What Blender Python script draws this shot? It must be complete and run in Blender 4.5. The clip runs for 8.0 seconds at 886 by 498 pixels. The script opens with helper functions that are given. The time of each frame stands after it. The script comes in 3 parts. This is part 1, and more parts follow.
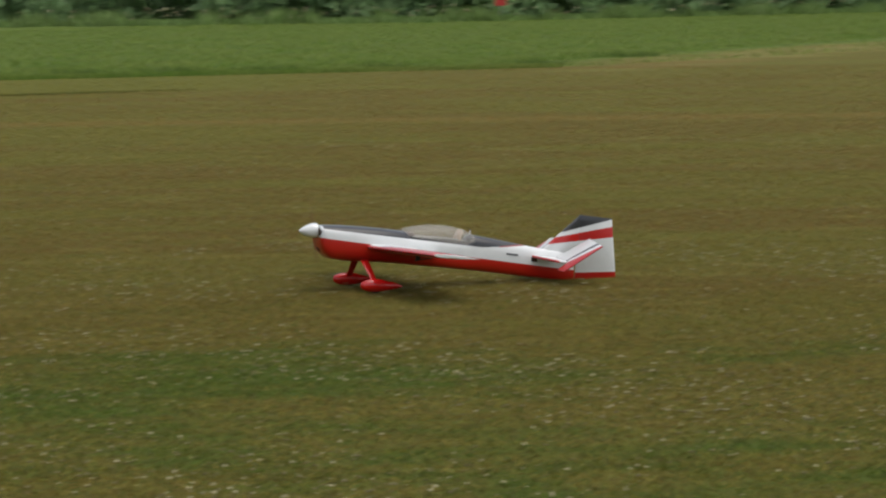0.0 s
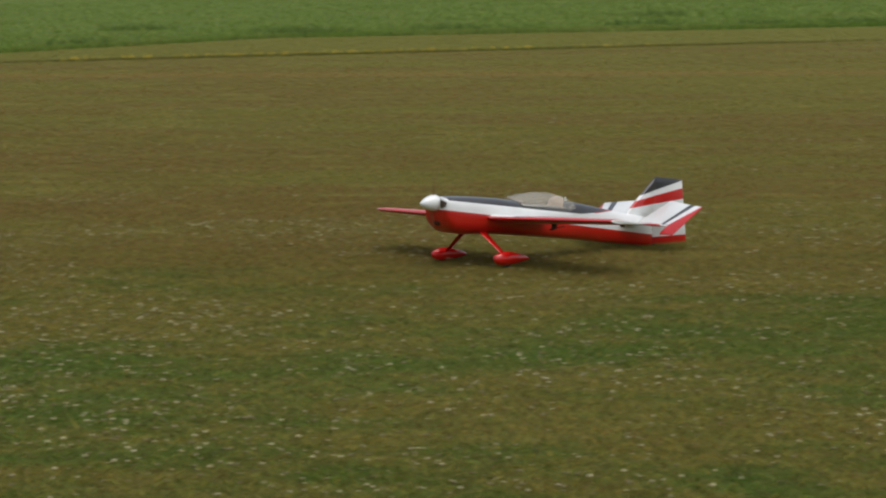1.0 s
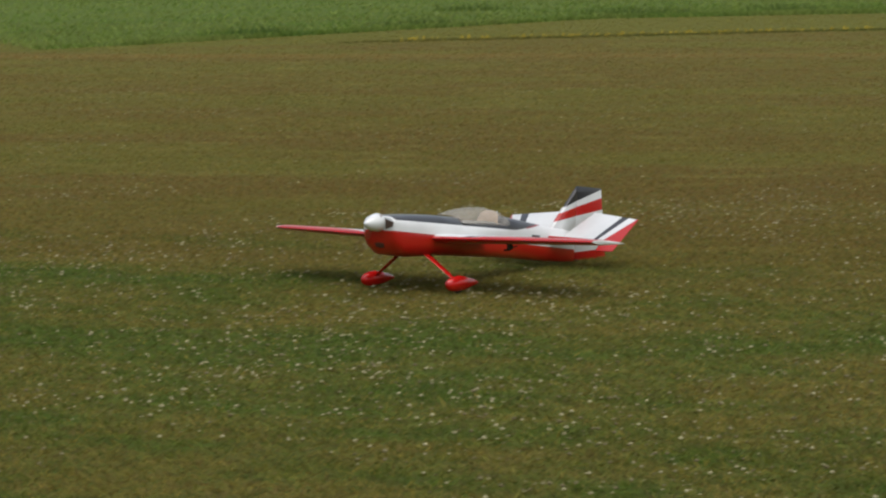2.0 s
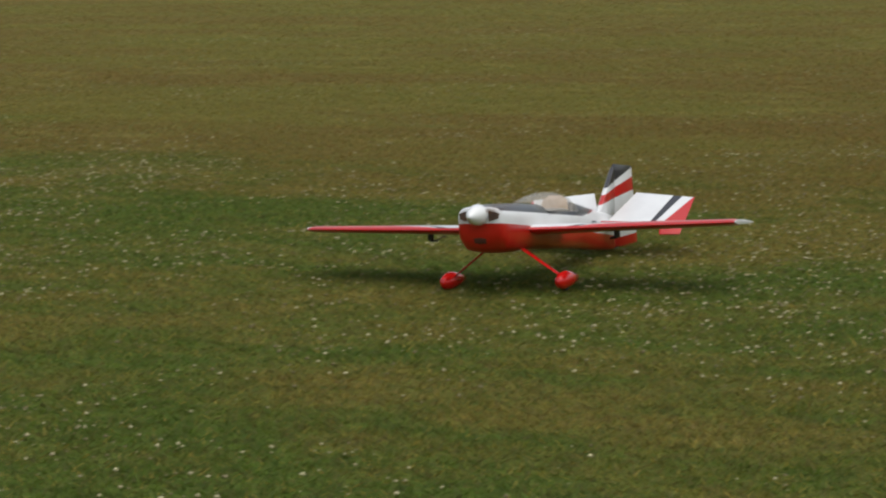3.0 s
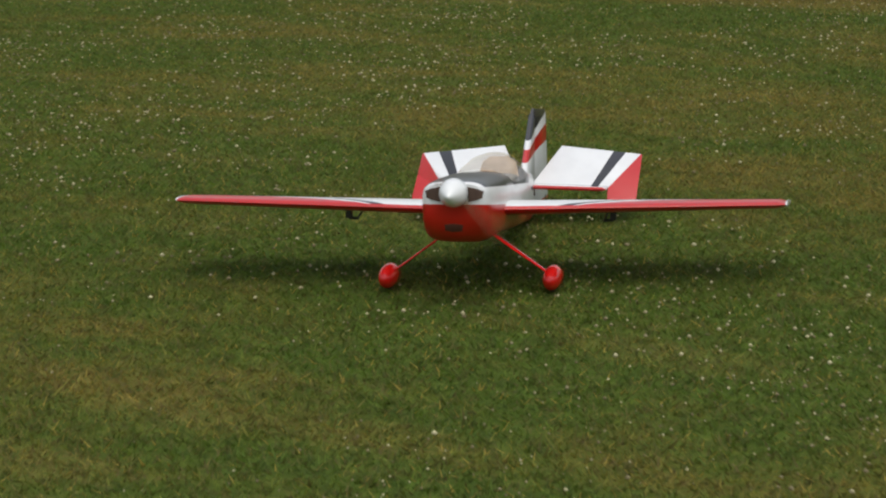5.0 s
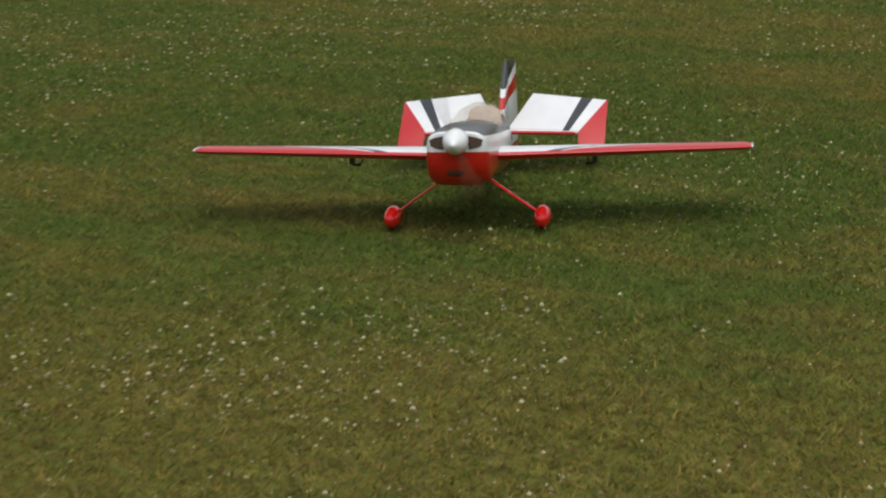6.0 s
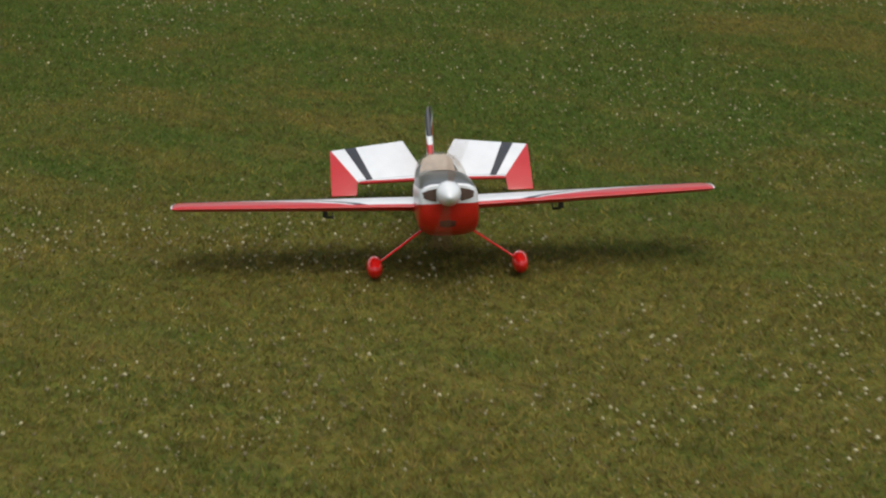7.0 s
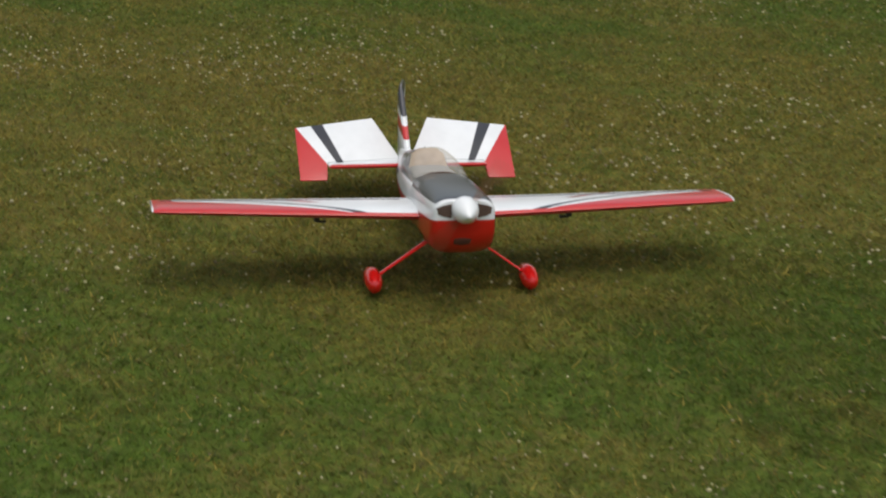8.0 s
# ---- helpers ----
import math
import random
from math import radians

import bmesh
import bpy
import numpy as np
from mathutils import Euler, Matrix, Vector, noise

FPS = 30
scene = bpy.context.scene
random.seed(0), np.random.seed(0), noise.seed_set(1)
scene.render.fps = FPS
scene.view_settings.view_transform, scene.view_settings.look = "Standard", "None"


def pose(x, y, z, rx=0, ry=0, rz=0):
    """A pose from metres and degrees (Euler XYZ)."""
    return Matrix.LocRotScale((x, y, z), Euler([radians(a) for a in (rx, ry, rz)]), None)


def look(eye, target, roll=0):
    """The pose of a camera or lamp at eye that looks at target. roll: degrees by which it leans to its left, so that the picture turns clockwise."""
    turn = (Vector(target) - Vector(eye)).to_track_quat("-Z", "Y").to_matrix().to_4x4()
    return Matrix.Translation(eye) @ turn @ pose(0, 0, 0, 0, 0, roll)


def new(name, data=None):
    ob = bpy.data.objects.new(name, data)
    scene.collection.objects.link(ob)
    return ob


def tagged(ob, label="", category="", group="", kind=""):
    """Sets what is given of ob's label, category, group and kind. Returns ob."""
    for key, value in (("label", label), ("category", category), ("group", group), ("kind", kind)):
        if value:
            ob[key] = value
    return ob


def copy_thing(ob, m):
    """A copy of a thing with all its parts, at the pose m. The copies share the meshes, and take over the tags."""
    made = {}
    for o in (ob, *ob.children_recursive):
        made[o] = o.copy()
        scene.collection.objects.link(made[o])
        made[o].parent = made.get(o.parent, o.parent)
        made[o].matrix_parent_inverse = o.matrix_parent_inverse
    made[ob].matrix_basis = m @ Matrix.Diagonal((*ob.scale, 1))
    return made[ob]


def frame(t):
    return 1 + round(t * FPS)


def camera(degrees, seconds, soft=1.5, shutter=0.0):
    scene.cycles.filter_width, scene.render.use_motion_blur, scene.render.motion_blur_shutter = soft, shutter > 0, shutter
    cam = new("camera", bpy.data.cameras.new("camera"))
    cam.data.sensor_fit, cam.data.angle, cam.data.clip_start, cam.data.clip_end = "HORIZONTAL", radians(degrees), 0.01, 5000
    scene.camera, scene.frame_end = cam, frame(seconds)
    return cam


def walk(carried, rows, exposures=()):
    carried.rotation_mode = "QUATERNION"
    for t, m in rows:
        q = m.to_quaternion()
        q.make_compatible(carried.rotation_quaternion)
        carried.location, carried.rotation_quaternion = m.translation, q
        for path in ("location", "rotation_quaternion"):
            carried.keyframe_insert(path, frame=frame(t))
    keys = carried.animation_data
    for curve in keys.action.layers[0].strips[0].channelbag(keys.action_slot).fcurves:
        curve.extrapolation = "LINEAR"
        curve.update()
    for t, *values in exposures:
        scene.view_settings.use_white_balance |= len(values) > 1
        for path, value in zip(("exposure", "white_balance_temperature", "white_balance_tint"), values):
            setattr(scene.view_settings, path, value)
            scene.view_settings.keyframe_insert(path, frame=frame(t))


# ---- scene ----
cam = camera(18.94, 8.0, soft=2.1, shutter=0.3)
WALK = [
    (0.0, pose(-0.001, 3.120, 1.712, 84.692, 0.673, 0.019)),
    (0.5, pose(0.070, 2.911, 1.714, 84.248, 0.998, 7.506)),
    (1.0, pose(-0.032, 2.899, 1.686, 83.846, 0.833, 14.656)),
    (1.5, pose(-0.074, 2.896, 1.684, 83.967, 0.954, 18.787)),
    (2.8, pose(-0.291, 2.659, 1.716, 82.457, 1.344, 27.640)),
    (3.0, pose(-0.271, 2.644, 1.699, 82.451, 1.466, 29.594)),
    (3.5, pose(-0.239, 2.447, 1.698, 81.791, 0.982, 31.842)),
    (4.0, pose(-0.163, 2.290, 1.748, 80.790, 0.987, 34.827)),
    (4.2, pose(-0.071, 2.128, 1.780, 80.096, 0.597, 36.300)),
    (4.5, pose(0.003, 2.026, 1.860, 78.481, 1.211, 37.439)),
    (5.8, pose(2.036, 0.386, 1.764, 78.743, 1.715, 41.961)),
    (6.0, pose(2.432, -0.039, 1.860, 78.212, 1.565, 42.792)),
    (6.5, pose(3.441, -1.021, 2.095, 77.484, 1.227, 43.839)),
    (7.0, pose(4.392, -1.965, 2.338, 76.724, 0.798, 43.951)),
    (7.5, pose(5.285, -2.732, 2.514, 74.916, 0.520, 43.842)),
    (8.0, pose(6.078, -3.447, 2.687, 73.646, 0.055, 43.230)),
]
TAXI = [
    (0.0, -0.515, 18.954, -160.01, 1.23, 1.04),
    (0.5, -2.285, 18.187, -142.35, 0.00, 0.32),
    (1.0, -3.623, 17.251, -125.34, 0.90, 1.62),
    (1.5, -4.607, 16.025, -115.66, 0.51, 0.60),
    (2.8, -5.600, 13.212, -87.87, 1.71, 1.11),
    (3.0, -5.684, 12.659, -83.50, 0.77, 2.35),
    (3.5, -5.821, 11.496, -74.30, 2.87, 0.53),
    (4.0, -5.545, 10.151, -68.22, 2.45, -0.22),
    (4.2, -5.426, 9.675, -66.87, 1.15, -0.31),
    (4.5, -5.183, 9.020, -63.92, 2.64, 0.37),
    (5.8, -3.997, 7.104, -56.76, 0.23, -1.49),
    (6.0, -3.817, 6.767, -54.30, 0.57, 0.10),
    (6.5, -3.130, 5.834, -48.30, 2.84, 0.39),
    (7.0, -2.186, 4.836, -43.22, 2.05, 0.89),
    (7.5, -1.112, 3.906, -40.57, 2.91, 1.13),
    (8.0, 0.175, 2.867, -38.75, 0.85, -1.08),
]
walk(cam, WALK, [(0.0, 0.03), (8.0, 0.03)])

# ---- light ----
world = bpy.data.worlds.new("overcast_sky")
scene.world = world
world.use_nodes = True
wn = world.node_tree.nodes
sky = wn.new("ShaderNodeTexSky")
sky.sky_type = "NISHITA"
sky.sun_disc = False
sky.sun_elevation = radians(73)
sky.sun_rotation = radians(114)
sky.dust_density = 4.0
sky.air_density = 1.4
cloud = wn.new("ShaderNodeHueSaturation")
cloud.inputs["Saturation"].default_value = 0.5
world.node_tree.links.new(sky.outputs[0], cloud.inputs["Color"])
world.node_tree.links.new(cloud.outputs[0], wn["Background"].inputs[0])
wn["Background"].inputs[1].default_value = 0.168
sun = new("sun", bpy.data.lights.new("sun", "SUN"))
sun.data.energy = 0.6
sun.data.angle = radians(80)
sun.data.color = (1.0, 0.96, 0.88)
sun.matrix_basis = look((11, -5, 40), (0, 0, 0))


# ---- materials ----
def material(name, rough=0.5, metal=0.0, coat=0.0):
    m = bpy.data.materials.new(name)
    m.use_nodes = True
    b = m.node_tree.nodes["Principled BSDF"]
    b.inputs["Roughness"].default_value = rough
    b.inputs["Metallic"].default_value = metal
    b.inputs["Coat Weight"].default_value = coat
    b.inputs["Coat Roughness"].default_value = 0.12
    return m, m.node_tree, b


def node(nt, kind, **values):
    n = nt.nodes.new(kind)
    for key, value in values.items():
        n.inputs[key.replace("_", " ")].default_value = value
    return n


def arith(nt, op, a, b=0.0, clamp=False):
    n = nt.nodes.new("ShaderNodeMath")
    n.operation, n.use_clamp = op, clamp
    for i, v in enumerate((a, b)):
        if hasattr(v, "links"):
            nt.links.new(v, n.inputs[i])
        else:
            n.inputs[i].default_value = v
    return n.outputs[0]


def blend(nt, fac, a, b):
    n = nt.nodes.new("ShaderNodeMix")
    n.data_type = "RGBA"
    for i, v in ((0, fac), (6, a), (7, b)):
        if hasattr(v, "links"):
            nt.links.new(v, n.inputs[i])
        else:
            n.inputs[i].default_value = (*v, 1) if isinstance(v, tuple) else v
    return n.outputs[2]


def noise_of(nt, coord, scale, detail=4.0, rough=0.6):
    n = nt.nodes.new("ShaderNodeTexNoise")
    n.inputs["Scale"].default_value = scale
    n.inputs["Detail"].default_value = detail
    n.inputs["Roughness"].default_value = rough
    nt.links.new(coord, n.inputs["Vector"])
    return n.outputs[0]


def ramp(nt, value, lo, hi):
    n = nt.nodes.new("ShaderNodeMapRange")
    n.interpolation_type = "SMOOTHSTEP"
    nt.links.new(value, n.inputs[0])
    n.inputs[1].default_value, n.inputs[2].default_value = lo, hi
    return n.outputs[0]


def bump(nt, bsdf, height, strength, distance):
    n = nt.nodes.new("ShaderNodeBump")
    n.inputs["Strength"].default_value = strength
    n.inputs["Distance"].default_value = distance
    nt.links.new(height, n.inputs["Height"])
    nt.links.new(n.outputs[0], bsdf.inputs["Normal"])


WHITE, RED, BLACK, CRIMSON = (0.74, 0.75, 0.74), (0.47, 0.009, 0.008), (0.022, 0.022, 0.025), (0.26, 0.02, 0.02)


def paint(name, base, layers=(), rough=0.30, coat=0.22):
    """Film covering in colours. layers: (colour, [(a, b, c, d), ...]), painted where a*x + b*|y| + c*z + d > 0 for all."""
    m, nt, b = material(name, rough, 0.0, coat)
    co = nt.nodes.new("ShaderNodeTexCoord").outputs["Object"]
    sep = nt.nodes.new("ShaderNodeSeparateXYZ")
    nt.links.new(co, sep.inputs[0])
    x, y, z = sep.outputs[0], arith(nt, "ABSOLUTE", sep.outputs[1]), sep.outputs[2]
    n1 = noise_of(nt, co, 9.0, 3.0)
    colour = blend(nt, ramp(nt, n1, 0.3, 0.75), base, tuple(c * 0.93 for c in base))
    for tint, planes in layers:
        fac = None
        for a, bb, c, d in planes:
            v = arith(nt, "ADD", arith(nt, "MULTIPLY", x, a), arith(nt, "MULTIPLY", y, bb))
            v = arith(nt, "ADD", v, arith(nt, "MULTIPLY", z, c))
            v = arith(nt, "ADD", v, d)
            v = arith(nt, "MULTIPLY", v, 700.0, True)
            fac = v if fac is None else arith(nt, "MULTIPLY", fac, v)
        colour = blend(nt, fac, colour, tint)
    nt.links.new(colour, b.inputs["Base Color"])
    bump(nt, b, noise_of(nt, co, 30.0, 2.0), 0.05, 0.003)
    return m


def plain(name, tint, rough=0.5, metal=0.0, grain=40.0, depth=0.1, spread=0.2, coat=0.0):
    m, nt, b = material(name, rough, metal, coat)
    co = nt.nodes.new("ShaderNodeTexCoord").outputs["Object"]
    n1 = noise_of(nt, co, grain)
    nt.links.new(blend(nt, ramp(nt, n1, 0.3, 0.7), tint, tuple(c * (1 - spread) for c in tint)), b.inputs["Base Color"])
    bump(nt, b, n1, depth, 0.002)
    return m


mat_fuselage = paint("fuselage_film", WHITE, [
    (BLACK, [(-0.13, 0, 1, -0.342), (0, 0, 1, -0.245), (1, 0, 0, 1.06), (-1, 0, 0.3, 0.150)]),
    (CRIMSON, [(0.03, 0, 1, -0.215), (-0.03, 0, -1, 0.224), (1, 0, 0, 1.13), (-1, 0, 0, -0.86)]),
    ((0.45, 0.011, 0.006), [(0.144, 0, -1, 0.285)]),
])
mat_fin = paint("fin_film", WHITE, [
    (BLACK, [(0.217, 0, 1, -0.0414)]),
    (RED, [(0.08, 0, 1, -0.154), (-0.154, 0, -1, 0.100)]),
    (RED, [(0, 0, -1, 0.072)]),
])
HINGE = 1.40          # the rudder's hinge, behind the wheels
mat_rudder = paint("rudder_film", WHITE, [
    (BLACK, [(0.217, 0, 1, -0.0414 - 0.217 * HINGE)]),
    (RED, [(0.08, 0, 1, -0.154 - 0.08 * HINGE), (-0.154, 0, -1, 0.100 + 0.154 * HINGE)]),
    (RED, [(0, 0, -1, 0.072)]),
])
mat_elevator = paint("elevator_film", WHITE, [
    (BLACK, [(0, 1, -0.609, -0.1394), (0, -1, 0.818, 0.1336)]),
    (RED, [(0, 1, -1.018, -0.140)]),
])
mat_wing = paint("wing_film", WHITE, [
    (BLACK, [(1.653, 1, 0, -0.2356), (-1.653, -1, 0, 0.2756)]),
    (CRIMSON, [(0.876, 1, 0, -0.251), (-0.876, -1, 0, 0.291), (-1, 0, 0, -0.2)]),
    (RED, [(2.48, 1, 0, -0.255)]),
    (RED, [(0, 1, 0, -0.93), (-1, 0, 0, -0.27)]),
    (RED, [(1, 0.11, 0, -0.003)]),
    (RED, [(0.105, 0.0196, -1, 0.2595)]),
])
mat_red = paint("red_gloss_paint", (0.54, 0.008, 0.006), (), 0.24, 0.35)
mat_white = paint("pearl_white_paint", (0.78, 0.79, 0.77), (), 0.2, 0.8)
mat_dark = plain("dark_opening", (0.095, 0.056, 0.038), 0.8)
# red-brown of the small patch on the cowl's chin
mat_tunnel = plain("brown_outlet", (0.11, 0.032, 0.016), 0.95)
mat_black_plastic = plain("black_plastic", (0.02, 0.02, 0.02), 0.5)
mat_rubber = plain("tyre_rubber", (0.02, 0.02, 0.02), 0.85)
mat_tan = plain("tan_cockpit_lining", (0.58, 0.44, 0.32), 0.7)
mat_lining = plain("cockpit_floor_lining", (0.30, 0.29, 0.27), 0.8)
mat_wood = plain("laminated_prop_wood", (0.20, 0.09, 0.04), 0.9)
mat_steel = plain("bare_steel", (0.5, 0.5, 0.5), 0.3, 1.0)
mat_ink = plain("grey_lettering", (0.12, 0.12, 0.13), 0.5)

mat_glass, gnt, gb = material("clear_canopy_plastic", 0.06)
# off-white body colour mixed over the clear part imitates a pale sky reflection
gb.inputs["Base Color"].default_value = (0.74, 0.71, 0.65, 1)
clear = gnt.nodes.new("ShaderNodeBsdfTransparent")
clear.inputs[0].default_value = (0.94, 0.92, 0.88, 1)
gmix = gnt.nodes.new("ShaderNodeMixShader")
gmix.inputs[0].default_value = 0.24
gnt.links.new(clear.outputs[0], gmix.inputs[1])
gnt.links.new(gb.outputs[0], gmix.inputs[2])
gnt.links.new(gmix.outputs[0], gnt.nodes["Material Output"].inputs[0])


def field_colours(nt, fresh, dry, lush):
    """Mown field: dry brown where it is worn, fresh green in drifts, lush beyond the mown edge."""
    geo = nt.nodes.new("ShaderNodeNewGeometry")
    co = geo.outputs["Position"]
    sep = nt.nodes.new("ShaderNodeSeparateXYZ")
    nt.links.new(co, sep.inputs[0])
    x, y = sep.outputs[0], sep.outputs[1]
    stretch = nt.nodes.new("ShaderNodeMapping")
    stretch.inputs["Scale"].default_value = (0.55, 1.0, 1.0)
    nt.links.new(co, stretch.inputs[0])
    broad = noise_of(nt, stretch.outputs[0], 0.55, 3.0, 0.55)
    mid = noise_of(nt, stretch.outputs[0], 2.6, 3.0, 0.6)
    tuft = noise_of(nt, co, 11.0, 2.0, 0.6)
    far = ramp(nt, arith(nt, "ADD", y, arith(nt, "MULTIPLY", broad, 5.0)), 16.0, 23.0)
    # a worn, drier spot near the pilots' line
    dx, dy = arith(nt, "ADD", x, 1.3), arith(nt, "SUBTRACT", y, 4.3)
    worn = arith(nt, "SQRT", arith(nt, "ADD", arith(nt, "MULTIPLY", dx, dx), arith(nt, "MULTIPLY", dy, dy)))
    worn = ramp(nt, arith(nt, "ADD", worn, arith(nt, "MULTIPLY", mid, 1.5)), 4.2, 1.6)
    dryness = arith(nt, "ADD", arith(nt, "MULTIPLY", broad, 1.0), arith(nt, "MULTIPLY", mid, 0.85))
    dryness = arith(nt, "ADD", dryness, arith(nt, "MULTIPLY", far, 0.38))
    dryness = arith(nt, "ADD", dryness, arith(nt, "MULTIPLY", worn, 0.32))
    olive = arith(nt, "MULTIPLY", ramp(nt, x, -9.5, -4.5), ramp(nt, y, 8.5, 11.0))
    dryness = arith(nt, "ADD", dryness, arith(nt, "MULTIPLY", olive, 0.13))
    fac = ramp(nt, dryness, 0.84, 1.24)
    colour = blend(nt, fac, fresh, dry)
    streak = nt.nodes.new("ShaderNodeMapping")
    streak.inputs["Scale"].default_value = (0.30, 0.9, 1.0)
    streak.inputs["Rotation"].default_value = (0, 0, radians(-8))
    nt.links.new(co, streak.inputs[0])
    band = noise_of(nt, streak.outputs[0], 0.42, 5.0, 0.62)
    rust = arith(nt, "MULTIPLY", ramp(nt, band, 0.40, 0.58), arith(nt, "ADD", arith(nt, "MULTIPLY", far, 0.95), 0.03))
    colour = blend(nt, rust, colour, (dry[0] * 0.98, dry[1] * 0.74, dry[2] * 0.95))
    straw = arith(nt, "MULTIPLY", ramp(nt, noise_of(nt, streak.outputs[0], 2.2, 5.0, 0.65), 0.54, 0.65), arith(nt, "ADD", arith(nt, "MULTIPLY", far, 0.55), 0.35))
    colour = blend(nt, straw, colour, (dry[0] * 1.35, dry[1] * 1.30, dry[2] * 1.7))
    clump = noise_of(nt, co, 19.0, 3.0, 0.65)
    colour = blend(nt, arith(nt, "MULTIPLY", ramp(nt, clump, 0.52, 0.68), 0.55), colour, (0.178, 0.128, 0.048))
    colour = blend(nt, arith(nt, "MULTIPLY", ramp(nt, clump, 0.47, 0.33), 0.55), colour, (0.076, 0.134, 0.022))
    track = arith(nt, "ABSOLUTE", arith(nt, "SUBTRACT", arith(nt, "ADD", y, arith(nt, "MULTIPLY", mid, 1.6)), 42.8))
    colour = blend(nt, arith(nt, "MULTIPLY", ramp(nt, track, 1.2, 0.3), 0.85), colour, (dry[0] * 1.3, dry[1] * 0.98, dry[2] * 1.4))
    lump = nt.nodes.new("ShaderNodeVectorMath")
    lump.operation = "SCALE"
    nt.links.new(colour, lump.inputs[0])
    calm = arith(nt, "ADD", arith(nt, "MULTIPLY", far, -1.1), 1.5)
    tuft = arith(nt, "ADD", arith(nt, "MULTIPLY", arith(nt, "SUBTRACT", tuft, 0.5), calm), 1.0)
    nt.links.new(tuft, lump.inputs["Scale"])
    colour = lump.outputs[0]
    def beyond(slope, start):
        return arith(nt, "SUBTRACT", y, arith(nt, "ADD", arith(nt, "MULTIPLY", x, slope), start))

    edge = arith(nt, "MAXIMUM", beyond(3.6, 133.0), arith(nt, "MINIMUM", beyond(0.45, 71.0), beyond(1.6, 66.5)))
    edge = arith(nt, "ADD", edge, arith(nt, "MULTIPLY", arith(nt, "SUBTRACT", broad, 0.5), 4.0))
    side = arith(nt, "ADD", arith(nt, "ADD", x, 25.0), arith(nt, "MULTIPLY", arith(nt, "SUBTRACT", y, 45.0), 0.9))
    edge = arith(nt, "MINIMUM", edge, side)
    ridge = arith(nt, "MINIMUM", beyond(0.64, 60.2), side)
    verge = arith(nt, "MULTIPLY", arith(nt, "MULTIPLY", ramp(nt, ridge, -0.2, 0.6), ramp(nt, x, 2.0, -6.0)), 0.7)
    colour = blend(nt, verge, colour, (dry[0] * 0.95, dry[1] * 1.10, dry[2] * 1.0))
    colour = blend(nt, ramp(nt, edge, -1.0, 2.0), colour, lush)
    # bare reddish and bleached strip along the meadow's edge
    off = arith(nt, "ABSOLUTE", arith(nt, "SUBTRACT", edge, arith(nt, "MULTIPLY", ramp(nt, x, 2.0, 16.0), 6.0)))
    bare = arith(nt, "MULTIPLY", ramp(nt, off, 9.0, 3.5), ramp(nt, x, 1.0, 7.0))
    patch = noise_of(nt, streak.outputs[0], 0.9, 4.0, 0.6)
    bare = arith(nt, "MULTIPLY", bare, ramp(nt, patch, 0.30, 0.52))
    soil = blend(nt, ramp(nt, band, 0.42, 0.58), (dry[0] * 1.75, dry[1] * 1.75, dry[2] * 3.0), (dry[0] * 1.35, dry[1] * 0.95, dry[2] * 1.6))
    return blend(nt, bare, colour, soil), co, far


FRESH, DRY, LUSH = (0.100, 0.155, 0.019), (0.238, 0.184, 0.038), (0.135, 0.188, 0.036)
mat_ground, nt, b = material("mown_field", 0.95)
colour, co, far = field_colours(nt, tuple(c * 0.78 for c in FRESH), tuple(c * 0.83 for c in DRY), LUSH)
fine = noise_of(nt, co, 38.0, 5.0, 0.7)
colour = blend(nt, ramp(nt, fine, 0.25, 0.8), tuple(c * 0.5 for c in FRESH), colour)
nt.links.new(colour, b.inputs["Base Color"])
b.inputs["Specular IOR Level"].default_value = 0.1
bump(nt, b, fine, 0.6, 0.02)


def leaf_material(name, fresh, dry, spots=True):
    m, nt, b = material(name, 0.6)
    b.inputs["Specular IOR Level"].default_value = 0.2
    geo = nt.nodes.new("ShaderNodeNewGeometry")
    rnd = geo.outputs["Random Per Island"]
    if spots:
        colour, co, far = field_colours(nt, fresh, dry, LUSH)
    else:
        colour = blend(nt, ramp(nt, noise_of(nt, geo.outputs["Position"], 0.3), 0.35, 0.65), fresh, dry)
    if spots:
        colour = blend(nt, arith(nt, "MULTIPLY", ramp(nt, rnd, 0.30, 0.05), 0.6), colour, (0.176, 0.134, 0.050))
        colour = blend(nt, arith(nt, "MULTIPLY", ramp(nt, rnd, 0.62, 0.88), 0.6), colour, (0.082, 0.142, 0.024))
    spread = arith(nt, "SUBTRACT", arith(nt, "FRACT", arith(nt, "MULTIPLY", rnd, 7.3)), 0.5)
    if spots:
        spread = arith(nt, "MULTIPLY", spread, arith(nt, "SUBTRACT", 0.64, arith(nt, "MULTIPLY", far, 0.36)))
    else:
        spread = arith(nt, "MULTIPLY", spread, 0.6)
    shade = arith(nt, "ADD", spread, 0.97)
    mul = nt.nodes.new("ShaderNodeVectorMath")
    mul.operation = "SCALE"
    nt.links.new(colour, mul.inputs[0])
    nt.links.new(shade, mul.inputs["Scale"])
    straw = blend(nt, ramp(nt, rnd, 0.94, 0.97), mul.outputs[0], tuple(c * 1.5 for c in dry))
    nt.links.new(straw, b.inputs["Base Color"])
    tr = nt.nodes.new("ShaderNodeBsdfTranslucent")
    nt.links.new(straw, tr.inputs[0])
    mx = nt.nodes.new("ShaderNodeMixShader")
    mx.inputs[0].default_value = 0.5
    nt.links.new(b.outputs[0], mx.inputs[1])
    nt.links.new(tr.outputs[0], mx.inputs[2])
    nt.links.new(mx.outputs[0], nt.nodes["Material Output"].inputs[0])
    return m


